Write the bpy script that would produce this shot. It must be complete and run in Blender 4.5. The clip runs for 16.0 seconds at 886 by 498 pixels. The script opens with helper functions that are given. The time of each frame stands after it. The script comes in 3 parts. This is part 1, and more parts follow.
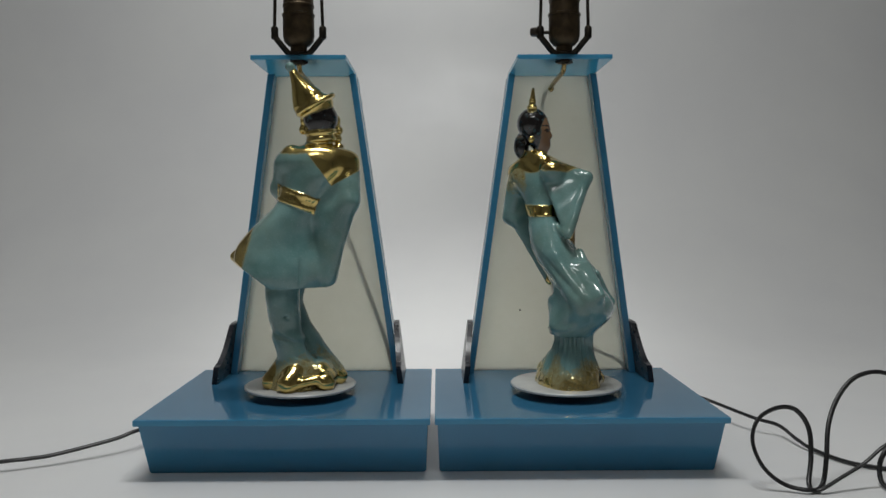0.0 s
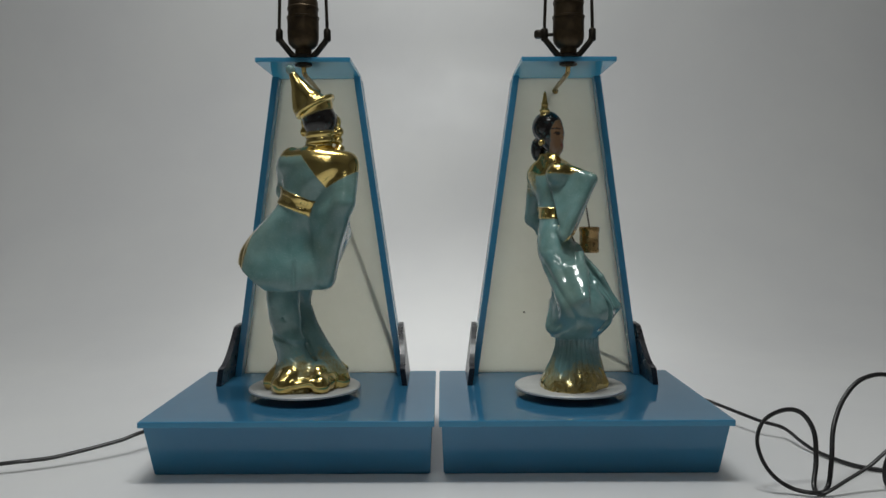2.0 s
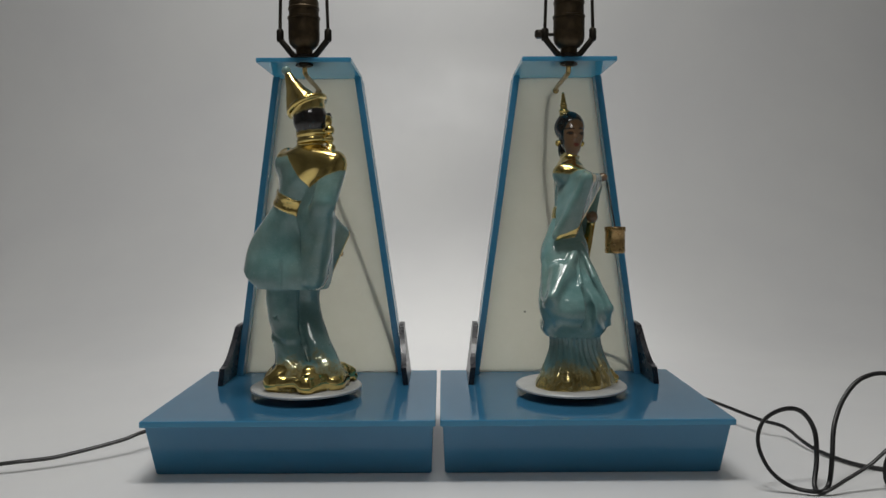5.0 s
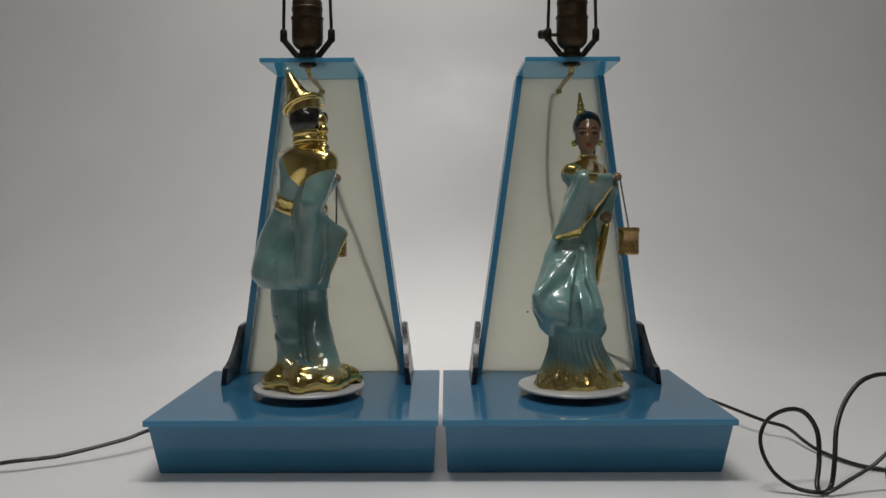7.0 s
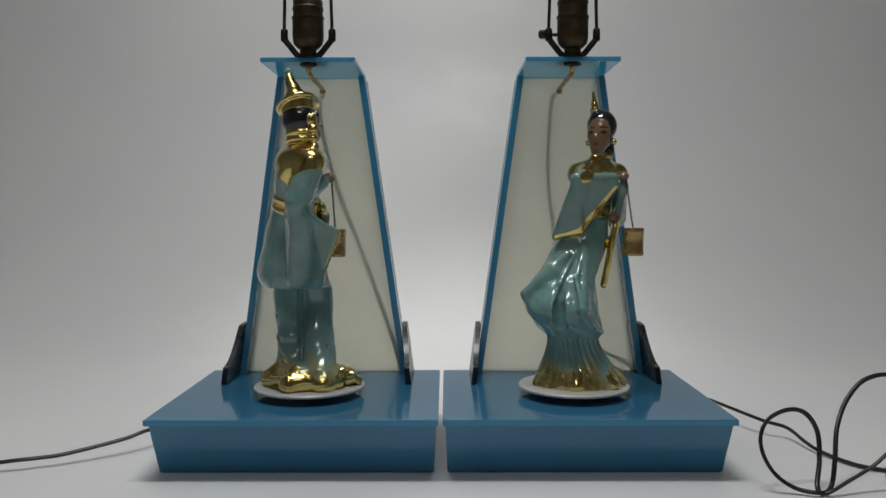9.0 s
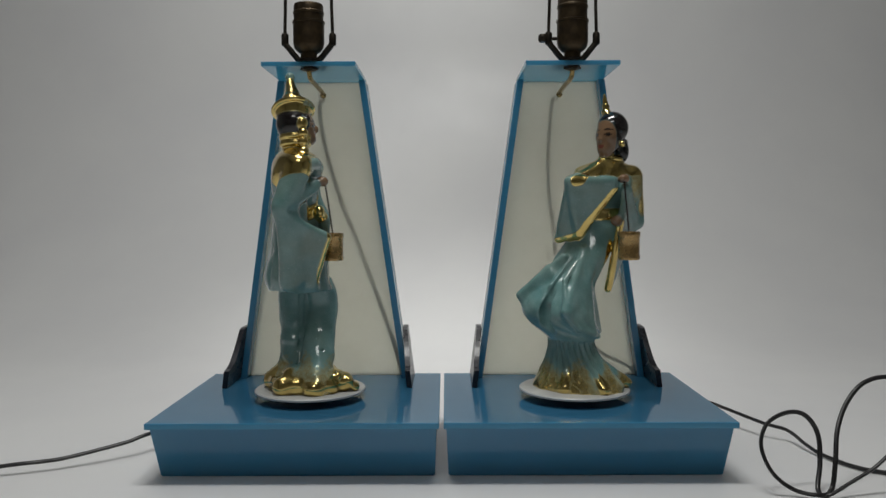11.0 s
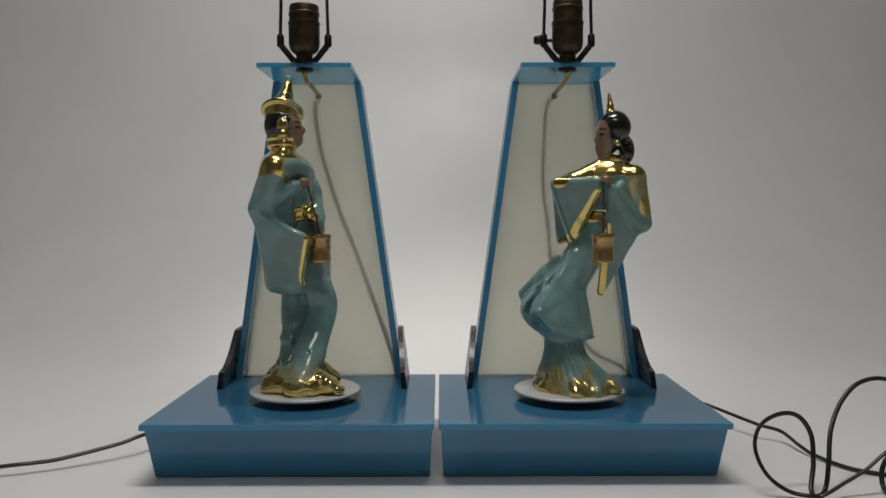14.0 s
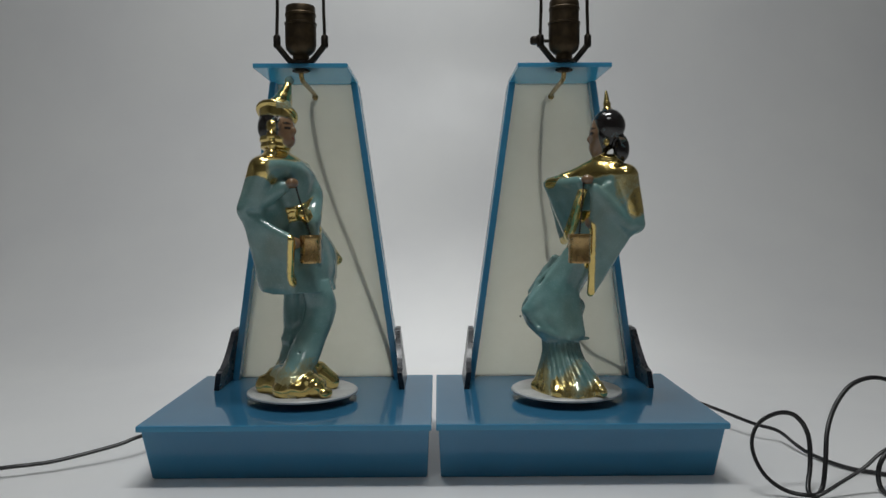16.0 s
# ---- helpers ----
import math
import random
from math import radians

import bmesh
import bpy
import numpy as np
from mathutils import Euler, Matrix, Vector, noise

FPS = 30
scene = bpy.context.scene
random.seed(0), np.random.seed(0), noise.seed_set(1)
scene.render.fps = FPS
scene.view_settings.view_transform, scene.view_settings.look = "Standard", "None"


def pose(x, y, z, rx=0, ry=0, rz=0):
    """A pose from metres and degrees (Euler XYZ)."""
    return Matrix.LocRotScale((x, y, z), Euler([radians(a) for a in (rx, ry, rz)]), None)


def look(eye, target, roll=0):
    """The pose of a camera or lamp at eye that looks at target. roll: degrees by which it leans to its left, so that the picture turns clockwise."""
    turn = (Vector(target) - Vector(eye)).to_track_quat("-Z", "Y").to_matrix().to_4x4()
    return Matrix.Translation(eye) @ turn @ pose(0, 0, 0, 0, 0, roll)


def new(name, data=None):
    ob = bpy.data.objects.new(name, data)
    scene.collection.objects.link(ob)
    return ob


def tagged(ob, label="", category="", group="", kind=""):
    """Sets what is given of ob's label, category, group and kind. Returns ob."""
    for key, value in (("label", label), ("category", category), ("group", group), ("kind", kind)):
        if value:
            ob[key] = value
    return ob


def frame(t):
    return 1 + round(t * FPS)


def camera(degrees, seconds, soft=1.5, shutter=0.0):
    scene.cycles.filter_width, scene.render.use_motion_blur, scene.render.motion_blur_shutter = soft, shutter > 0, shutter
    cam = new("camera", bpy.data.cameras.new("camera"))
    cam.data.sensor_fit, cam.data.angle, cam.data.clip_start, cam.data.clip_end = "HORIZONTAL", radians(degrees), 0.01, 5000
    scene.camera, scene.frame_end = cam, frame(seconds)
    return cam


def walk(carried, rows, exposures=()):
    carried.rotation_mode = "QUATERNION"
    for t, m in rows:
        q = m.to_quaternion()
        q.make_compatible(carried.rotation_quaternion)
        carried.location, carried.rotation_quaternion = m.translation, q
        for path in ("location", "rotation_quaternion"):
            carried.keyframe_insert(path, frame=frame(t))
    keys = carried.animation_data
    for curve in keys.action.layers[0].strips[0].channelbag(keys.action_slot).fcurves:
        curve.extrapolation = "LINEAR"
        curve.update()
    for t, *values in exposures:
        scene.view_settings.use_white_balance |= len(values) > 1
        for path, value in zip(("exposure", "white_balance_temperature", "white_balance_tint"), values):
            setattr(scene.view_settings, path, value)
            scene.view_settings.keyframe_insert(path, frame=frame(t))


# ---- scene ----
cam = camera(58.35, 16.0, soft=1.5)
# seconds, x, y, z, degrees of pan to the right, of tilt down, of lean
PATH = [
    (0.0, -0.0001, -0.7901, 0.2771, 0.397, 2.929, 0.203),
    (0.5, -0.0005, -0.7903, 0.2770, 0.401, 2.875, 0.184),
    (1.0, -0.0005, -0.7904, 0.2770, 0.307, 2.838, 0.167),
    (1.5, 0.0000, -0.7903, 0.2772, 0.158, 2.819, 0.186),
    (2.0, -0.0002, -0.7906, 0.2771, 0.102, 2.774, 0.201),
    (2.5, -0.0004, -0.7913, 0.2775, 0.103, 2.775, 0.157),
    (3.0, -0.0003, -0.7915, 0.2783, 0.097, 2.846, 0.207),
    (3.5, -0.0004, -0.7917, 0.2782, 0.103, 2.853, 0.230),
    (4.0, -0.0009, -0.7919, 0.2780, 0.132, 2.843, 0.253),
    (6.5, -0.0003, -0.7927, 0.2772, -0.118, 2.814, 0.259),
    (7.0, -0.0006, -0.7933, 0.2777, -0.144, 2.823, 0.196),
    (7.5, -0.0009, -0.7935, 0.2783, -0.168, 2.850, 0.159),
    (8.0, -0.0001, -0.7932, 0.2780, -0.237, 2.836, 0.152),
    (8.5, -0.0002, -0.7931, 0.2779, -0.216, 2.843, 0.163),
    (9.0, -0.0000, -0.7932, 0.2777, -0.207, 2.837, 0.128),
    (11.5, -0.0010, -0.7952, 0.2778, -0.182, 2.558, 0.289),
    (12.0, -0.0010, -0.7951, 0.2780, -0.176, 2.549, 0.346),
    (12.5, -0.0007, -0.7952, 0.2781, -0.185, 2.529, 0.333),
    (13.0, -0.0009, -0.7955, 0.2788, -0.154, 2.542, 0.303),
    (13.5, -0.0011, -0.7959, 0.2786, -0.034, 2.530, 0.168),
    (14.0, -0.0011, -0.7961, 0.2781, 0.175, 2.525, 0.119),
    (14.5, -0.0006, -0.7961, 0.2777, 0.273, 2.496, 0.168),
    (15.0, -0.0004, -0.7969, 0.2782, 0.316, 2.511, 0.189),
    (15.5, -0.0005, -0.7966, 0.2781, 0.343, 2.489, 0.223),
    (16.0, -0.0011, -0.7962, 0.2783, 0.388, 2.504, 0.241),
]


def heading(x, y, z, pan, tilt, lean):
    p, d = radians(pan), radians(tilt)
    eye = Vector((x, y, z))
    way = Vector((math.sin(p) * math.cos(d), math.cos(p) * math.cos(d), -math.sin(d)))
    return look(eye, eye + way, -lean)


# the clip's white balance drifts a little warmer and back
TINTS = [(0.0, 0, 6500, 10), (1.0, 0, 6450, 9), (4.0, 0, 6560, 10), (7.0, 0, 6760, 13), (8.0, 0, 6740, 13), (9.0, 0, 6540, 10), (11.5, 0, 6640, 11), (12.5, 0, 6740, 13), (14.0, 0, 6780, 13),
         (15.0, 0, 6560, 10), (16.0, 0, 6400, 10)]
walk(cam, [(row[0], heading(*row[1:])) for row in PATH], TINTS)

# ---- light ----
world = bpy.data.worlds.new("room_air")
scene.world = world
world.use_nodes = True
world.node_tree.nodes["Background"].inputs["Color"].default_value = (0.93, 0.97, 1.0, 1)
world.node_tree.nodes["Background"].inputs["Strength"].default_value = 0.24


def area_lamp(name, eye, target, sx, sy, watts, colour, spread):
    data = bpy.data.lights.new(name, "AREA")
    data.shape, data.size, data.size_y, data.energy, data.color = "RECTANGLE", sx, sy, watts, colour
    data.spread = radians(spread)
    ob = new(name, data)
    ob.matrix_world = look(eye, target)
    return tagged(ob, "white overhead area lamp, unseen, added to light the scene", "lamp")


# unseen wide fill, added left of centre to brighten the backdrop's upper left
area_lamp("added_backdrop_fill", (-0.34, 0.50, 1.80), (-0.26, 0.48, 0), 1.0, 0.30, 4.2, (0.985, 1.0, 0.98), 180)
# unseen narrow lamp, added to make the bright pool on the paper behind
area_lamp("added_back_pool", (0.0, 0.74, 1.00), (0, 0.75, 0), 0.30, 0.18, 0.46, (0.99, 1.0, 0.97), 66)
# unseen main lamp, stands for the soft central light from above
area_lamp("middle_softbox", (0.0, -0.16, 1.75), (0, -0.02, 0), 0.60, 0.22, 12.6, (0.985, 1.0, 0.98), 180)
# unseen fill, added to lift the paper and base fronts below the overhang
area_lamp("added_front_fill", (0.0, -1.05, 1.60), (0, -0.10, 0), 0.60, 0.20, 2.4, (0.985, 1.0, 0.98), 180)
scene.view_settings.exposure = 0.0

# ---- materials ----


class Nodes:
    def __init__(self, name):
        self.mat = bpy.data.materials.new(name)
        self.mat.use_nodes = True
        self.tree = self.mat.node_tree
        self.bsdf = self.tree.nodes["Principled BSDF"]
        self.out = self.tree.nodes["Material Output"]
        self.coords = self.tree.nodes.new("ShaderNodeTexCoord").outputs["Object"]

    def put(self, socket, value):
        if hasattr(value, "links"):
            self.tree.links.new(value, socket)
        elif isinstance(value, tuple) and len(value) == 3:
            socket.default_value = (*value, 1)
        else:
            socket.default_value = value

    def set(self, **kw):
        for key, value in kw.items():
            self.put(self.bsdf.inputs[key.replace("_", " ")], value)
        return self

    def noise(self, scale, detail=3, rough=0.55, stretch=None):
        n = self.tree.nodes.new("ShaderNodeTexNoise")
        n.inputs["Scale"].default_value, n.inputs["Detail"].default_value, n.inputs["Roughness"].default_value = scale, detail, rough
        if stretch:
            m = self.tree.nodes.new("ShaderNodeMapping")
            m.inputs["Scale"].default_value = stretch
            self.tree.links.new(self.coords, m.inputs["Vector"])
            self.tree.links.new(m.outputs["Vector"], n.inputs["Vector"])
        else:
            self.tree.links.new(self.coords, n.inputs["Vector"])
        return n.outputs["Fac"]

    def ramp(self, fac, lo, hi, a, b):
        r = self.tree.nodes.new("ShaderNodeMapRange")
        r.inputs["From Min"].default_value, r.inputs["From Max"].default_value = lo, hi
        r.inputs["To Min"].default_value, r.inputs["To Max"].default_value = a, b
        self.put(r.inputs["Value"], fac)
        return r.outputs["Result"]

    def mix(self, fac, a, b):
        m = self.tree.nodes.new("ShaderNodeMix")
        m.data_type = "RGBA"
        self.put(m.inputs["Factor"], fac)
        self.put(m.inputs[6], a)
        self.put(m.inputs[7], b)
        return m.outputs[2]

    def blend(self, fac, a, b):
        m = self.tree.nodes.new("ShaderNodeMix")
        self.put(m.inputs[0], fac)
        self.put(m.inputs[2], a)
        self.put(m.inputs[3], b)
        return m.outputs[0]

    def math(self, op, a, b):
        m = self.tree.nodes.new("ShaderNodeMath")
        m.operation = op
        self.put(m.inputs[0], a)
        self.put(m.inputs[1], b)
        return m.outputs[0]

    def bump(self, height, strength=0.2, distance=0.001):
        b = self.tree.nodes.new("ShaderNodeBump")
        b.inputs["Strength"].default_value, b.inputs["Distance"].default_value = strength, distance
        self.put(b.inputs["Height"], height)
        self.put(self.bsdf.inputs["Normal"], b.outputs["Normal"])
        return self


def paper_material():
    n = Nodes("white_backdrop_paper")
    n.set(Base_Color=n.mix(n.ramp(n.noise(3.0, 4), 0.35, 0.65, 0, 1), (0.74, 0.74, 0.75), (0.78, 0.78, 0.78)),
          Roughness=n.ramp(n.noise(9.0, 4), 0.3, 0.7, 0.33, 0.42), Specular_IOR_Level=0.5)
    return n.bump(n.noise(300.0, 2), 0.06, 0.0006).mat


def acrylic_material():
    n = Nodes("turquoise_blue_acrylic")
    tree = n.tree
    streak = n.noise(14.0, 4, 0.6, (1, 1, 0.6))
    tone = n.mix(n.ramp(streak, 0.3, 0.7, 0, 1), (0.064, 0.295, 0.540), (0.084, 0.335, 0.590))
    n.set(Base_Color=tone, Roughness=n.ramp(n.noise(60.0, 4), 0.35, 0.7, 0.07, 0.16), Coat_Weight=0.9, Coat_Roughness=0.05)
    n.bump(n.noise(220.0, 2), 0.04, 0.0004)
    thin = tree.nodes.new("ShaderNodeBsdfTranslucent")
    thin.inputs["Color"].default_value = (0.20, 0.55, 0.64, 1)
    mixed = tree.nodes.new("ShaderNodeMixShader")
    mixed.inputs[0].default_value = 0.42
    tree.links.new(n.bsdf.outputs[0], mixed.inputs[1])
    tree.links.new(thin.outputs[0], mixed.inputs[2])
    tree.links.new(mixed.outputs[0], n.out.inputs["Surface"])
    return n.mat


def panel_material():
    n = Nodes("frosted_cream_acrylic")
    tree = n.tree
    tone = n.mix(n.ramp(n.noise(26.0, 5, 0.65), 0.35, 0.7, 0, 1), (0.90, 0.89, 0.83), (0.83, 0.82, 0.75))
    n.set(Base_Color=tone, Roughness=0.35)
    n.bump(n.noise(160.0, 3), 0.05, 0.0004)
    thin = tree.nodes.new("ShaderNodeBsdfTranslucent")
    tree.links.new(tone, thin.inputs["Color"])
    mixed = tree.nodes.new("ShaderNodeMixShader")
    mixed.inputs[0].default_value = 0.55
    tree.links.new(n.bsdf.outputs[0], mixed.inputs[1])
    tree.links.new(thin.outputs[0], mixed.inputs[2])
    milky = tree.nodes.new("ShaderNodeBsdfGlass")
    milky.inputs["Roughness"].default_value, milky.inputs["IOR"].default_value = 0.50, 1.14
    milky.inputs["Color"].default_value = (1.0, 0.99, 0.90, 1)
    both = tree.nodes.new("ShaderNodeMixShader")
    both.inputs[0].default_value = 0.48
    tree.links.new(mixed.outputs[0], both.inputs[1])
    tree.links.new(milky.outputs[0], both.inputs[2])
    tree.links.new(both.outputs[0], n.out.inputs["Surface"])
    return n.mat


def simple_material(name, a, b, scale, rough, metal=0.0, bump=0.1, coat=0.0):
    n = Nodes(name)
    n.set(Base_Color=n.mix(n.ramp(n.noise(scale, 5, 0.6), 0.35, 0.65, 0, 1), a, b),
          Roughness=n.ramp(n.noise(scale * 2.3, 4), 0.3, 0.7, rough * 0.8, min(1.0, rough * 1.25)), Metallic=metal, Coat_Weight=coat, Coat_Roughness=0.06)
    return n.bump(n.noise(scale * 6, 3), bump, 0.0005).mat


def glaze_material():
    """Aqua glaze, gold lustre, dark hair and skin paint, by the painted areas of the mesh."""
    n = Nodes("aqua_glaze_and_gold_lustre")
    tree = n.tree
    attr = tree.nodes.new("ShaderNodeAttribute")
    attr.attribute_name = "paint"
    parts = tree.nodes.new("ShaderNodeSeparateColor")
    tree.links.new(attr.outputs["Color"], parts.inputs[0])
    gold, hair, skin = parts.outputs[0], parts.outputs[1], parts.outputs[2]
    worn = n.noise(240.0, 4, 0.7)
    gold = n.ramp(n.math("ADD", gold, n.ramp(worn, 0.3, 0.7, -0.16, 0.16)), 0.22, 0.78, 0, 1)
    cloud = n.noise(38.0, 4)
    aqua = n.mix(n.ramp(cloud, 0.32, 0.68, 0, 1), (0.115, 0.240, 0.235), (0.195, 0.335, 0.325))
    aqua = n.mix(n.ramp(n.noise(13.0, 3, 0.6), 0.42, 0.68, 0, 0.55), aqua, (0.150, 0.185, 0.130))
    aqua = n.mix(n.ramp(n.noise(700.0, 2), 0.60, 0.75, 0, 0.25), aqua, (0.45, 0.62, 0.60))
    chips = n.ramp(n.noise(130.0, 3, 0.6), 0.60, 0.66, 0, 0.8)
    tone = n.mix(skin, aqua, n.mix(n.ramp(cloud, 0.3, 0.7, 0, 1), (0.175, 0.100, 0.055), (0.225, 0.135, 0.075)))
    tone = n.mix(n.math("SUBTRACT", 1.0, attr.outputs["Alpha"]), tone, (0.16, 0.030, 0.022))
    tone = n.mix(hair, tone, n.mix(chips, (0.010, 0.008, 0.008), (0.060, 0.110, 0.120)))
    tone = n.mix(gold, tone, n.mix(n.ramp(cloud, 0.3, 0.7, 0, 1), (0.64, 0.47, 0.15), (0.80, 0.62, 0.22)))
    n.set(Base_Color=tone, Metallic=gold, Roughness=n.blend(gold, n.ramp(worn, 0.3, 0.7, 0.10, 0.22), n.ramp(worn, 0.3, 0.7, 0.12, 0.24)),
          Coat_Weight=0.6, Coat_Roughness=0.04)
    return n.bump(n.noise(110.0, 3), 0.22, 0.0010).mat


PAPER, BLUE, PANEL, GLAZE = paper_material(), acrylic_material(), panel_material(), glaze_material()
BLACK = simple_material("black_acrylic", (0.006, 0.007, 0.012), (0.012, 0.014, 0.022), 60, 0.30, 0, 0.03)
BRONZE = simple_material("aged_brass_shell", (0.055, 0.040, 0.025), (0.095, 0.066, 0.036), 90, 0.42, 0.85, 0.15)
DARKMETAL = simple_material("dark_bronze_wire", (0.020, 0.017, 0.014), (0.045, 0.036, 0.026), 120, 0.38, 0.7, 0.1)
BRASS = simple_material("tarnished_brass_tube", (0.40, 0.29, 0.12), (0.28, 0.20, 0.09), 150, 0.28, 1.0, 0.1)
FROST = simple_material("frosted_grey_white_plastic", (0.50, 0.51, 0.51), (0.42, 0.43, 0.43), 40, 0.35, 0, 0.05)
CORD = simple_material("black_rubber_cord", (0.008, 0.008, 0.009), (0.016, 0.015, 0.016), 200, 0.40, 0, 0.1)
PAIL = simple_material("gold_brown_lustre", (0.36, 0.22, 0.085), (0.50, 0.34, 0.14), 55, 0.26, 0.8, 0.05, 0.4)
PLASTER = simple_material("grey_room_plaster", (0.46, 0.46, 0.45), (0.52, 0.52, 0.50), 4, 0.8, 0, 0.1)

# ---- mesh helpers ----


def mesh_ob(name, bm, material, parent=None, label="", smooth=False):
    data = bpy.data.meshes.new(name)
    bmesh.ops.recalc_face_normals(bm, faces=bm.faces)
    bm.to_mesh(data)
    bm.free()
    data.materials.append(material)
    if smooth:
        for f in data.polygons:
            f.use_smooth = True
        data.set_sharp_from_angle(angle=radians(38))
    ob = new(name, data)
    if parent is not None:
        ob.parent = parent
    if label:
        ob["label"] = label
    return ob


def part(name, bm, material, parent, label="", smooth=False):
    return mesh_ob(name, bm, material, parent, label, smooth)


def prism(points, axis, lo, hi, bevel=0.0, segments=2):
    """A plate: an outline in the plane across the axis, from lo to hi along it."""
    bm = bmesh.new()
    at = {"x": lambda a, b, c: (c, a, b), "y": lambda a, b, c: (a, c, b), "z": lambda a, b, c: (a, b, c)}[axis]
    low = [bm.verts.new(at(a, b, lo)) for a, b in points]
    high = [bm.verts.new(at(a, b, hi)) for a, b in points]
    bm.faces.new(low), bm.faces.new(high)
    for i in range(len(points)):
        j = (i + 1) % len(points)
        bm.faces.new((low[i], low[j], high[j], high[i]))
    if bevel:
        bmesh.ops.bevel(bm, geom=list(bm.edges), offset=bevel, segments=segments, affect="EDGES", profile=0.5)
    return bm


def turned(profile, centre=(0, 0, 0), sides=40):
    """A body of revolution about z from (radius, height) pairs."""
    bm = bmesh.new()
    rings = []
    for r, z in profile:
        rings.append([bm.verts.new((centre[0] + r * math.cos(2 * math.pi * k / sides), centre[1] + r * math.sin(2 * math.pi * k / sides), centre[2] + z))
                      for k in range(sides)])
    for a, b in zip(rings, rings[1:]):
        for k in range(sides):
            bm.faces.new((a[k], a[(k + 1) % sides], b[(k + 1) % sides], b[k]))
    bm.faces.new(rings[0]), bm.faces.new(rings[-1])
    return bm


def spline(points, steps=8):
    """Catmull-Rom through the points."""
    pts = [Vector(p) for p in points]
    pts = [2 * pts[0] - pts[1]] + pts + [2 * pts[-1] - pts[-2]]
    out = []
    for i in range(1, len(pts) - 2):
        a, b, c, d = pts[i - 1:i + 3]
        for k in range(steps):
            t = k / steps
            out.append(0.5 * (2 * b + (c - a) * t + (2 * a - 5 * b + 4 * c - d) * t ** 2 + (3 * b - a - 3 * c + d) * t ** 3))
    return out + [pts[-2]]


def tube(points, radius, sides=12, steps=8, flat=1.0, bm=None):
    """A round (or twin-core, flat > 1) tube through the points."""
    bm = bm or bmesh.new()
    line = spline(points, steps)
    rings = []
    side = None
    for i, p in enumerate(line):
        way = (line[min(i + 1, len(line) - 1)] - line[max(i - 1, 0)]).normalized()
        if side is None:
            side = way.orthogonal().normalized()
        side = (side - way * side.dot(way)).normalized()
        up = way.cross(side)
        rings.append([bm.verts.new(p + radius * (flat * math.cos(2 * math.pi * k / sides) * side + math.sin(2 * math.pi * k / sides) * up)) for k in range(sides)])
    for a, b in zip(rings, rings[1:]):
        for k in range(sides):
            bm.faces.new((a[k], a[(k + 1) % sides], b[(k + 1) % sides], b[k]))
    bm.faces.new(rings[0]), bm.faces.new(rings[-1])
    return bm


# ---- the setting ----
def backdrop_sweep():
    """White paper that lies on the table and curves up behind."""
    bm = bmesh.new()
    line = [(-1.6, 0.0), (-0.8, 0.0), (0.0, 0.0), (SWEEP_Y, 0.0)]
    for k in range(1, 25):
        a = math.pi / 2 * k / 24 * 0.97
        line.append((SWEEP_Y + SWEEP_R * math.sin(a), SWEEP_R * (1 - math.cos(a))))
    line += [(line[-1][0] + 0.03, line[-1][1] + 0.6), (line[-1][0] + 0.06, 2.35)]
    rows = []
    for y, z in line:
        rows.append([bm.verts.new((x, y, z)) for x in (-1.9, -0.9, 0.0, 0.9, 1.9)])
    for a, b in zip(rows, rows[1:]):
        for k in range(4):
            bm.faces.new((a[k], a[k + 1], b[k + 1], b[k]))
    return tagged(mesh_ob("backdrop", bm, PAPER, smooth=True), "seamless white paper backdrop sweep under the lamps", "backdrop", kind="structure")


SWEEP_Y, SWEEP_R = 0.62, 0.78
backdrop_sweep()


def slab(name, x0, x1, y0, y1, z0, z1, label):
    bm = prism([(x0, y0), (x1, y0), (x1, y1), (x0, y1)], "z", z0, z1)
    return tagged(mesh_ob(name, bm, PLASTER), label, name.split("_")[0], kind="structure")


slab("floor", -2.6, 2.6, -3.2, 2.6, -0.12, -0.02, "plain grey floor under the paper")
slab("wall_north", -2.6, 2.6, 2.6, 2.7, -0.02, 2.5, "plain grey wall")
slab("wall_south", -2.6, 2.6, -3.3, -3.2, -0.02, 2.5, "plain grey wall")
slab("wall_east", 2.6, 2.7, -3.2, 2.6, -0.02, 2.5, "plain grey wall")
slab("wall_west", -2.7, -2.6, -3.2, 2.6, -0.02, 2.5, "plain grey wall")
slab("ceiling", -2.6, 2.6, -3.2, 2.6, 2.5, 2.6, "plain grey ceiling")

# ---- the lamps ----
LEFT_X, RIGHT_X, AXIS_Y = -0.1582, 0.1464, 0.114
AXIS_X = 0.002
BASE_W, BASE_D, BASE_H = 0.300, 0.253, 0.065
BOARD_Z, PLATE_TOP = 0.447, 0.0772
RAIL_Y, PANEL_Y = 0.222, 0.242


def taper_box():
    """The hollow base below the slab: its walls lean in towards the ground."""
    bm = bmesh.new()
    top, low = BASE_H - 0.0065, 0.0
    hw, fy, by = BASE_W / 2 - 0.0028, 0.007, BASE_D - 0.004
    lw, lf, lb = BASE_W / 2 - 0.0048, 0.033, BASE_D - 0.012
    up = [bm.verts.new(p) for p in ((-hw, fy, top), (hw, fy, top), (hw, by, top), (-hw, by, top))]
    dn = [bm.verts.new(p) for p in ((-lw, lf, low), (lw, lf, low), (lw, lb, low), (-lw, lb, low))]
    bm.faces.new(up), bm.faces.new(dn)
    for i in range(4):
        j = (i + 1) % 4
        bm.faces.new((up[i], up[j], dn[j], dn[i]))
    bmesh.ops.bevel(bm, geom=list(bm.edges), offset=0.0012, segments=2, affect="EDGES")
    return bm


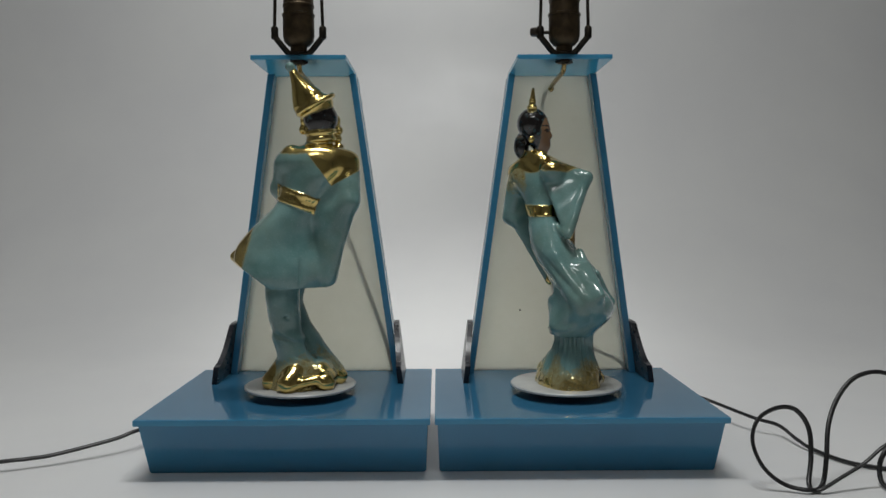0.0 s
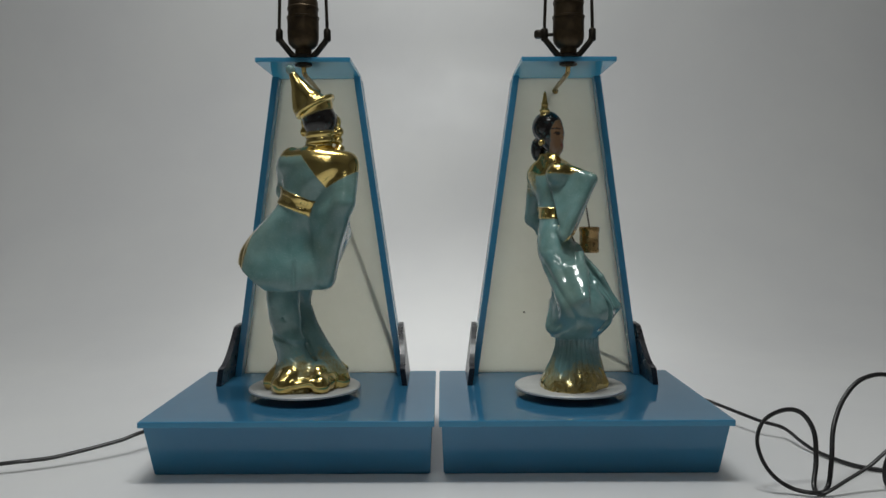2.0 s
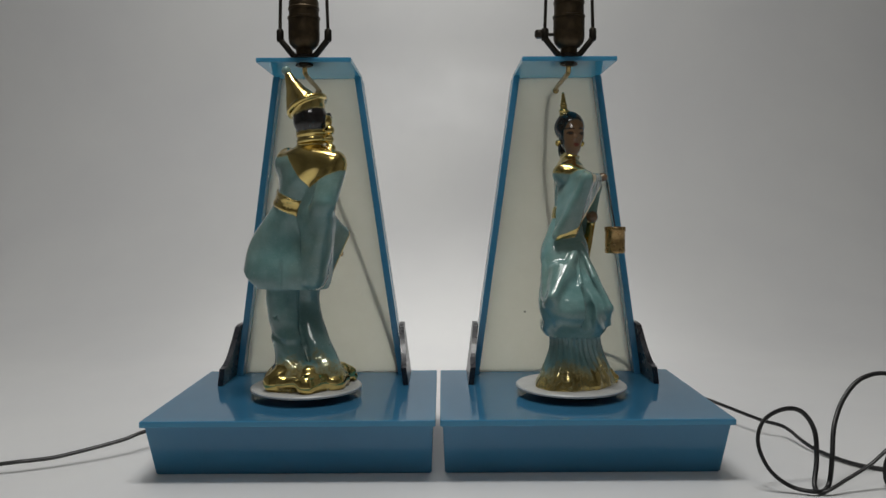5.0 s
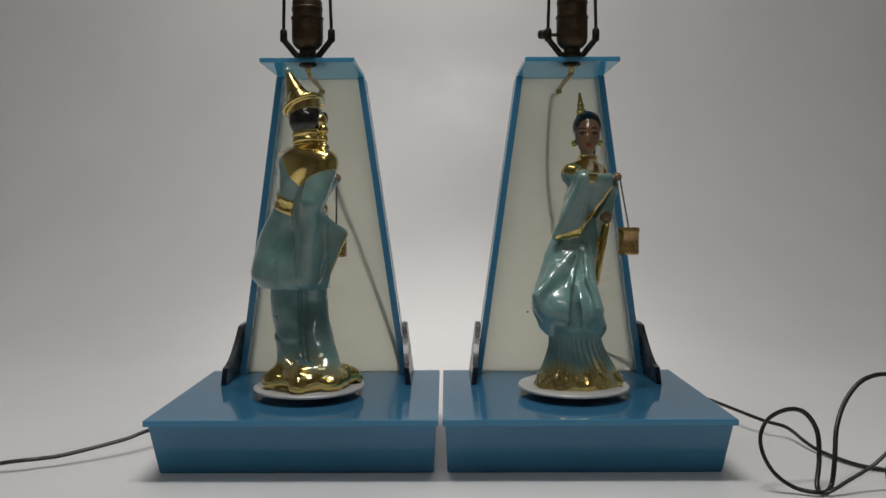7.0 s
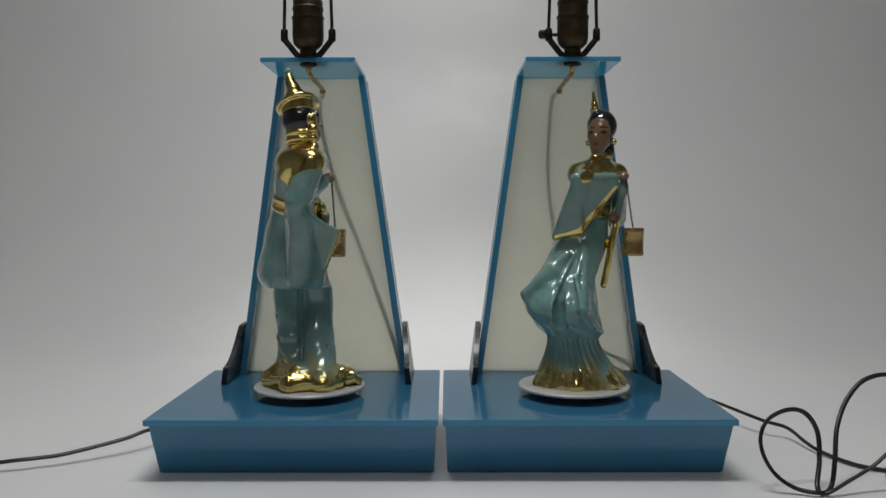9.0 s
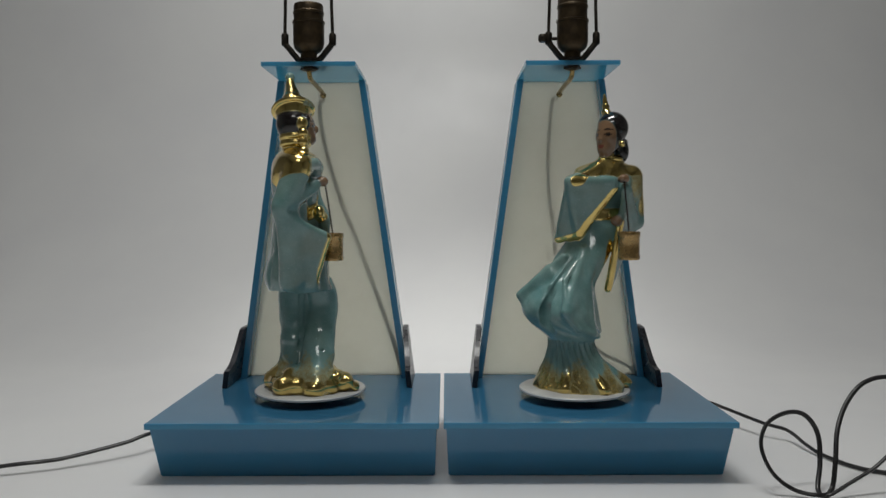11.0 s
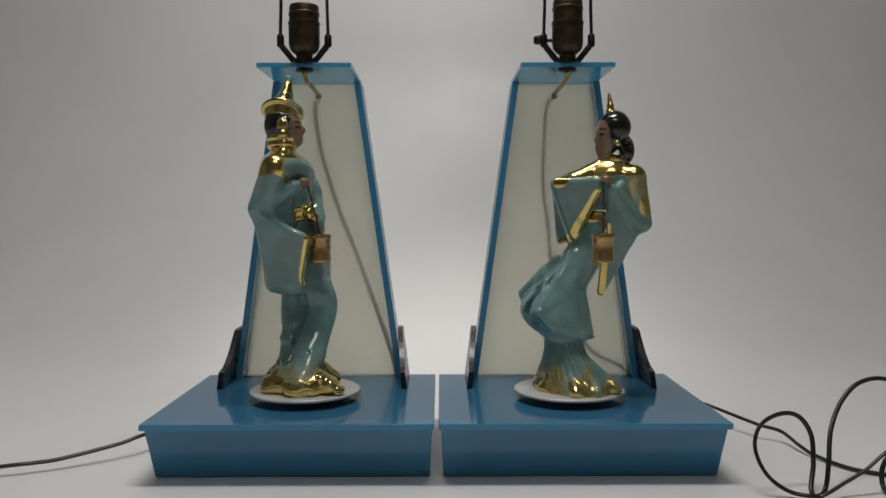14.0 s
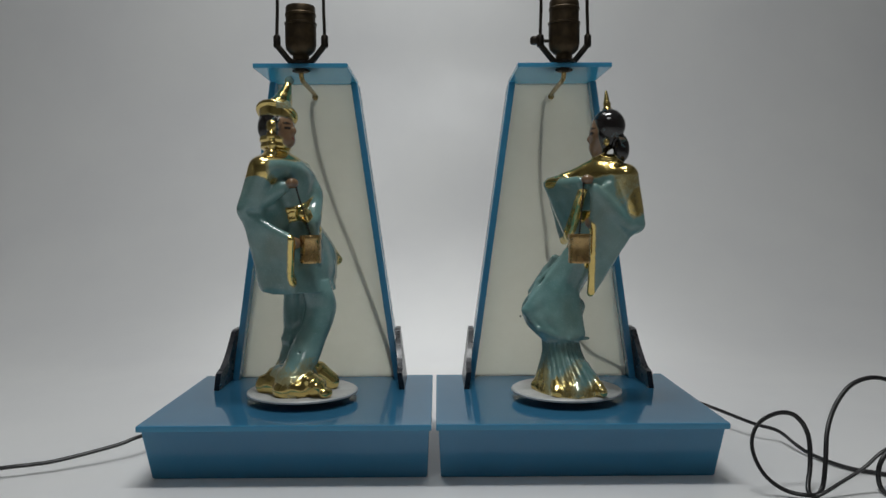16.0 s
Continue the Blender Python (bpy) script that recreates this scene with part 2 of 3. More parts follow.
def bracket_outline():
    """Side view (y, z) of a black gusset: high at the rail, an ogee down to a blunt toe."""
    z0 = BASE_H
    back, front = RAIL_Y + 0.026, 0.162
    line = [(back, z0), (front, z0), (front, z0 + 0.021)]
    for k in range(1, 11):
        s = k / 10
        line.append((front + 0.006 + (RAIL_Y - 0.004 - front - 0.006) * s, z0 + 0.0215 + 0.043 * (s ** 1.9)))
    line += [(RAIL_Y + 0.004, z0 + 0.066), (back, z0 + 0.066)]
    return line


def rail_outline(sign):
    """Front view (x, z) of a side rail: leaning strip from the base up to the board."""
    b, t, w = 0.1085, 0.0555, 0.0082
    return [(sign * b, BASE_H), (sign * t, BOARD_Z), (sign * (t - w), BOARD_Z), (sign * (b - w), BASE_H)]


def build_lamp(x, key_side, socket_extra):
    lamp = tagged(new("table_lamp"), "vintage turquoise acrylic table lamp with rotating figurine stage", "lamp", "pair of lamps")
    lamp.matrix_world = pose(x, 0, 0)
    hw = BASE_W / 2
    part("base_box", taper_box(), BLUE, lamp, "hollow dark turquoise tapered box")
    part("base_slab", prism([(-hw, 0), (hw, 0), (hw, BASE_D), (-hw, BASE_D)], "z", BASE_H - 0.0065, BASE_H, 0.0012), BLUE, lamp, "glossy turquoise slab")
    for s in (-1, 1):
        part("side_rail", prism(rail_outline(s), "y", RAIL_Y, PANEL_Y - 0.0003, 0.0008), BLUE, lamp)
        part("rear_rail", prism(rail_outline(s), "y", PANEL_Y + 0.0034, PANEL_Y + 0.021, 0.0008), BLUE, lamp, "translucent turquoise strip behind the frosted panel")
        gusset = prism(bracket_outline(), "x", *sorted((s * 0.1095, s * 0.1160)), 0.0007)
        for v in gusset.verts:
            v.co.x -= s * 0.125 * (v.co.z - BASE_H)
        part("bracket", gusset, BLACK, lamp, "glossy black curved gusset")
    b, t = 0.1082, 0.0552
    part("back_panel", prism([(-b, BASE_H), (b, BASE_H), (t, BOARD_Z), (-t, BOARD_Z)], "y", PANEL_Y, PANEL_Y + 0.003), PANEL, lamp, "frosted cream translucent panel")
    if key_side:
        part("panel_spot", turned([(0.0, 0), (0.0013, 0), (0.0010, 0.0004), (0.0, 0.0004)], (-0.039, 0, 0), 10), DARKMETAL, lamp, "small dark spot").matrix_local = pose(0, PANEL_Y - 0.0003, 0.144, 90)
    bw = 0.0545
    part("top_board", prism([(-bw, 0.1245), (bw, 0.1245), (bw, PANEL_Y + 0.008), (-bw, PANEL_Y + 0.008)], "z", BOARD_Z, BOARD_Z + 0.0055, 0.001), BLUE, lamp)
    z = BOARD_Z + 0.0055
    ay = SOCKET_Y
    part("saddle", turned([(0.0, 0), (0.013, 0), (0.013, 0.002), (0.009, 0.003), (0.009, 0.006), (0.0, 0.006)], (0, ay, z), 32), DARKMETAL, lamp, smooth=True)
    top = 0.066 + socket_extra
    part("socket", turned([(0.0, 0.004), (0.0095, 0.004), (0.0095, 0.010), (0.0125, 0.0115), (0.0165, 0.016), (0.0178, 0.022), (0.0178, 0.0440), (0.0186, 0.0445),
                           (0.0186, 0.0465), (0.0170, 0.047), (0.0170, top - 0.012), (0.0178, top - 0.0115), (0.0178, top - 0.009), (0.0170, top - 0.008), (0.0170, top - 0.002), (0.0160, top),
                           (0.0145, top), (0.0145, top - 0.02), (0.0, top - 0.02)], (0, ay, z), 40), BRONZE, lamp, "aged brass bulb socket shell", True)
    if key_side:
        bm = tube([(key_side * 0.017, ay, z + 0.026), (key_side * 0.024, ay, z + 0.026), (key_side * 0.028, ay, z + 0.026)], 0.002, 10, 2)
        key = part("switch_key", bm, DARKMETAL, lamp, smooth=True)
        knob = turned([(0.0, -0.004), (0.004, -0.004), (0.0055, -0.002), (0.0055, 0.003), (0.004, 0.005), (0.0, 0.005)], (key_side * 0.034, ay, z + 0.026), 16)
        part("key_knob", knob, DARKMETAL, key, smooth=True)
    for s in (-1, 1):
        bm = tube([(s * 0.008, ay, z + 0.002), (s * 0.013, ay, z + 0.004), (s * 0.0205, ay, z + 0.013), (s * 0.0265, ay, z + 0.021), (s * 0.0275, ay, z + 0.029)], 0.0035, 12, 5)
        part("harp_arm", bm, DARKMETAL, lamp, smooth=True)
        part("harp_sleeve", turned([(0.0, 0), (0.0036, 0.0), (0.0042, 0.002), (0.0042, 0.012), (0.0034, 0.014), (0.0, 0.014)], (s * 0.0275, ay, z + 0.019), 16), DARKMETAL, lamp, smooth=True)
    bow = [(-0.0275, ay, z + 0.03), (-0.0275, ay, z + 0.09), (-0.040, ay, z + 0.14), (-0.028, ay, z + 0.20), (0, ay, z + 0.215), (0.028, ay, z + 0.20),
           (0.040, ay, z + 0.14), (0.0275, ay, z + 0.09), (0.0275, ay, z + 0.03)]
    part("harp", tube(bow, 0.0019, 10, 8), DARKMETAL, lamp, "dark wire shade harp", True)
    part("nut", turned([(0.0, 0), (0.009, 0), (0.010, -0.001), (0.010, -0.003), (0.006, -0.0045), (0.0, -0.0045)], (0, ay, BOARD_Z - 0.0002), 6), DARKMETAL, lamp)
    tube_points = [(0, ay, BOARD_Z), (0, ay + 0.001, BOARD_Z - 0.007), (0, ay + 0.010, BOARD_Z - 0.012), (0, ay + 0.05, BOARD_Z - 0.013),
                   (0, PANEL_Y - 0.02, BOARD_Z - 0.014), (0, PANEL_Y - 0.006, BOARD_Z - 0.016), (0, PANEL_Y - 0.001, BOARD_Z - 0.018)]
    part("wire_tube", tube(tube_points, 0.0028, 12, 6), BRASS, lamp, "bent brass wire tube", True)
    part("tube_end", turned([(0.0, -0.0042), (0.0026, -0.0034), (0.0042, 0.0), (0.0026, 0.0034), (0.0, 0.0042)], (0, PANEL_Y - 0.006, BOARD_Z - 0.017), 14), BRASS, lamp, smooth=True)
    return lamp


def turntable_plate():
    r = 0.0632
    bm = turned([(0.0, 0.0), (r - 0.0015, 0.0), (r, -0.0012), (r, -0.0030), (r - 0.003, -0.0038), (0.012, -0.0040), (0.012, -0.0122), (0.0, -0.0122)], (0, 0, 0), 72)
    return bm


SOCKET_Y = AXIS_Y + 0.018
lamps = [build_lamp(LEFT_X, 0, 0.0), build_lamp(RIGHT_X, -1, 0.006)]
plates = []
for lamp in lamps:
    plate = part("turntable_plate", turntable_plate(), FROST, lamp, "round frosted white plate", True)
    plates.append(plate)

# ---- figurines: smooth blends of simple solids, in millimetres over the plate ----
CELL = 1.35


def hermite(h, xs, ys):
    """Smooth curve through a few stations."""
    xs, ys = np.array(xs, float), np.array(ys, float)
    m = np.gradient(ys, xs)
    i = np.clip(np.searchsorted(xs, h) - 1, 0, len(xs) - 2)
    w = xs[i + 1] - xs[i]
    t = np.clip((h - xs[i]) / w, 0, 1)
    return (2 * t ** 3 - 3 * t ** 2 + 1) * ys[i] + (t ** 3 - 2 * t ** 2 + t) * w * m[i] + (3 * t ** 2 - 2 * t ** 3) * ys[i + 1] + (t ** 3 - t ** 2) * w * m[i + 1]


def loft(stations, grow=0.0, folds=(0, 0.0, 0.0, 0.0, 0.0), slab_z=None, hem=None):
    """Oval sections (height, x, y, long, short, angle) with optional upright folds (count, depth, twist, low, high)."""
    st = np.array(stations, float)

    def dist(p):
        h = p[:, 2]
        cx, cy, a, b, g = (hermite(h, st[:, 0], st[:, k]) for k in range(1, 6))
        g = np.radians(g)
        u = (p[:, 0] - cx) * np.cos(g) + (p[:, 1] - cy) * np.sin(g)
        v = -(p[:, 0] - cx) * np.sin(g) + (p[:, 1] - cy) * np.cos(g)
        a, b = a + grow, b + grow
        if folds[0]:
            near = np.clip((h - folds[3]) / 12, 0, 1) * np.clip((folds[4] - h) / 20, 0, 1)
            phi = np.arctan2(p[:, 1] - cy, p[:, 0] - cx)
            wave = folds[1] * near * (np.abs(np.sin(folds[0] * 0.5 * phi + folds[2] * h + 1.3 * np.sin(2 * phi))) - 0.5)
            a, b = a + wave, b + wave
        k0 = np.sqrt((u / a) ** 2 + (v / b) ** 2) + 1e-6
        k1 = np.sqrt((u / a ** 2) ** 2 + (v / b ** 2) ** 2) + 1e-9
        d = k0 * (k0 - 1) / k1
        if slab_z:
            mid, half, lean_x, lean_y = slab_z
            return np.maximum(d, np.abs(h - mid - lean_x * p[:, 0] - lean_y * p[:, 1]) - half)
        low = st[0, 0] + (hem[1] * np.maximum(p[:, 0] - hem[0], 0) if hem else 0)
        return np.maximum(d, np.maximum(low - h, h - st[-1, 0]))
    return dist


def cone(a, b, ra, rb):
    a, b = np.array(a, float), np.array(b, float)

    def dist(p):
        w = b - a
        t = np.clip((p - a) @ w / (w @ w), 0, 1)
        return np.linalg.norm(p - a - t[:, None] * w, axis=1) - (ra + (rb - ra) * t)
    return dist


def oval(c, r):
    c, r = np.array(c, float), np.array(r, float)

    def dist(p):
        k0 = np.linalg.norm((p - c) / r, axis=1) + 1e-6
        k1 = np.linalg.norm((p - c) / r ** 2, axis=1) + 1e-9
        return k0 * (k0 - 1) / k1
    return dist


def hoop(c, n, big, small):
    c, n = np.array(c, float), np.array(n, float)
    n = n / np.linalg.norm(n)

    def dist(p):
        h = (p - c) @ n
        r = np.linalg.norm(p - c - h[:, None] * n, axis=1)
        return np.sqrt((r - big) ** 2 + h ** 2) - small
    return dist


def cloth(a, b, c, r):
    """A draped triangular piece with rounded rim."""
    a, b, c = (np.array(v, float) for v in (a, b, c))

    def edge(p, s, e):
        w = e - s
        t = np.clip((p - s) @ w / (w @ w), 0, 1)
        return np.linalg.norm(p - s - t[:, None] * w, axis=1)

    def dist(p):
        n = np.cross(b - a, c - a)
        inside = np.ones(len(p), bool)
        for s, e in ((a, b), (b, c), (c, a)):
            inside &= (p - s) @ np.cross(n, e - s) >= 0
        flat = np.abs((p - a) @ n) / np.linalg.norm(n)
        rim = np.minimum(np.minimum(edge(p, a, b), edge(p, b, c)), edge(p, c, a))
        return np.where(inside, flat, rim) - r
    return dist


def smooth_min(a, b, k):
    h = np.clip(0.5 + 0.5 * (b - a) / k, 0, 1)
    return b * (1 - h) + a * h - k * h * (1 - h)


def field(solids, p):
    d = None
    for dist, paint, k in solids:
        e = dist(p)
        if paint == GROOVE:
            d = -smooth_min(-d, e, k)
        else:
            d = e if d is None else smooth_min(d, e, k)
    # uneven modelling of the moulded foot, and a slight waviness all over
    x, y, h = p.T
    foot = np.clip((30 - h) / 15, 0, 1)
    d = d + foot * 0.6 * np.sin(0.23 * x + 0.12 * h + 0.07 * y) * np.sin(0.29 * y - 0.16 * h + 1 + 0.05 * x) + 0.35 * np.sin(0.19 * x + 0.11 * h) * np.sin(0.17 * y + 0.09 * h)
    return d


def skin_of(solids, lo, hi):
    """Surface nets over the blended solids."""
    n = [int((h - l) / CELL) + 2 for l, h in zip(lo, hi)]
    axes = [l + CELL * np.arange(k) for l, k in zip(lo, n)]
    block = 6
    starts = [np.arange(0, k, block) for k in n]
    middles = np.stack(np.meshgrid(*[l + CELL * (st + block / 2 - 0.5) for l, st in zip(lo, starts)], indexing="ij"), -1)
    rough = field(solids, middles.reshape(-1, 3)).reshape(middles.shape[:3])
    near = CELL * block * 0.866 * 1.35 + 4.0
    d = np.kron(rough, np.ones((block, block, block)))[:n[0], :n[1], :n[2]]
    where = np.argwhere(np.abs(d) <= near)
    for i in range(0, len(where), 60000):
        w = where[i:i + 60000]
        d[tuple(w.T)] = field(solids, np.stack([axes[q][w[:, q]] for q in range(3)], 1))
    inside = d < 0
    corner = [(i, j, k) for i in (0, 1) for j in (0, 1) for k in (0, 1)]
    m = [k - 1 for k in n]

    def cut(arr, c):
        return arr[c[0]:c[0] + m[0], c[1]:c[1] + m[1], c[2]:c[2] + m[2]]
    count = sum(cut(inside, c).astype(int) for c in corner)
    live = (count > 0) & (count < 8)
    cells = np.argwhere(live)
    index = -np.ones(m, int)
    index[live] = np.arange(len(cells))
    total, hits = np.zeros((len(cells), 3)), np.zeros(len(cells))
    for a in corner:
        for b in corner:
            if sum(b) - sum(a) == 1 and sum(abs(x - y) for x, y in zip(a, b)) == 1:
                da, db = cut(d, a)[live], cut(d, b)[live]
                cross = (da < 0) != (db < 0)
                t = np.where(cross, da / np.where(da - db == 0, 1, da - db), 0)
                pos = np.array(a) + t[:, None] * (np.array(b) - np.array(a))
                total += pos * cross[:, None]
                hits += cross
    verts = np.array(lo) + CELL * (cells + total / hits[:, None])
    quads = []
    for ax in range(3):
        u, v = [k for k in range(3) if k != ax]
        step = [0, 0, 0]
        step[ax] = 1
        one = inside[:-1 if step[0] else None, :-1 if step[1] else None, :-1 if step[2] else None]
        two = inside[step[0]:, step[1]:, step[2]:]
        e = np.argwhere(one != two)
        flip = one[tuple(e.T)]
        e, flip = e[(e[:, u] > 0) & (e[:, v] > 0) & (e[:, u] < m[u]) & (e[:, v] < m[v])], flip[(e[:, u] > 0) & (e[:, v] > 0) & (e[:, u] < m[u]) & (e[:, v] < m[v])]
        du, dv = np.eye(3, dtype=int)[u], np.eye(3, dtype=int)[v]
        q = np.stack([index[tuple((e - s).T)] for s in (du + dv, dv, 0 * du, du)], 1)
        if ax == 1:
            flip = ~flip
        q[~flip] = q[~flip][:, ::-1]
        quads.append(q)
    return verts, np.concatenate(quads)


def figurine(name, solids, lo, hi, decorate, label):
    verts, quads = skin_of(solids, lo, hi)
    data = bpy.data.meshes.new(name)
    data.from_pydata((verts * 0.001).tolist(), [], quads.tolist())
    dist = np.stack([s[0](verts) + (1e3 if s[1] == GROOVE else 0) for s in solids], 1)
    w = np.exp(-(dist - dist.min(1, keepdims=True)) / 0.7)
    w /= w.sum(1, keepdims=True)
    kinds = np.array([s[1] for s in solids])
    paint = np.zeros((len(verts), 4))
    paint[:, 3] = 1
    for k in (1, 2, 3):
        paint[:, k - 1] = w[:, kinds == k].sum(1)
    decorate(verts, paint, dist)
    layer = data.color_attributes.new("paint", "FLOAT_COLOR", "POINT")
    layer.data.foreach_set("color", np.clip(paint, 0, 1).astype(np.float32).ravel())
    for f in data.polygons:
        f.use_smooth = True
    data.materials.append(GLAZE)
    data.update()
    return tagged(new(name, data), label, "figurine", "pair of figurines")


def rise(x, lo, hi):
    t = np.clip((x - lo) / (hi - lo), 0, 1)
    return t * t * (3 - 2 * t)


AQUA, GOLD, HAIR, SKIN, GROOVE = 0, 1, 2, 3, 9

MAN_LEG_FRONT = [(-1, -20, -2, 27, 23, 0), (10, -22, -2, 26, 22, 0), (24, -21, -1, 22, 19, 0), (36, -13, -5, 20, 19, 0), (50, -5, -7, 19, 19, 0), (75, 8, -13, 17, 18, 0), (95, 14, -16, 17, 18, 0),
                 (109, 12, -14, 17, 18, 0), (126, 12, -8, 17, 18, 0)]
MAN_LEG_REAR = [(-1, 8, 20, 28, 26, 0), (10, 7, 19, 27, 25, 0), (24, 6, 17, 24, 21, 0), (36, 10, 18, 18, 17, 0), (50, 14, 18, 17, 15.5, 0), (57, 15, 18, 18.5, 16.5, 0), (62, 16, 18, 17, 15, 0), (80, 19, 18, 18, 16, 0),
                (109, 21, 17, 19, 17, 0), (126, 20, 15, 19, 17, 0)]
MAN_COAT = [(113, 17, 9, 48, 37, 0), (121, 20, 12, 52, 37, 0), (140, 22, 12, 51, 36, -4), (157, 24, 11, 46, 32, -5), (174, 20, 12, 37, 30, -3), (195, 8, 16, 28, 25, 0), (205, 2, 17, 25, 23, 0),
            (220, -6, 17, 28, 24, -30), (238, -11, 17, 36, 26, -30), (254, -18, 16, 42, 28, -4), (265, -20, 18, 33, 21, 0), (271, -21, 19, 17, 14, 0), (278, -20, 19, 11, 11, 0)]
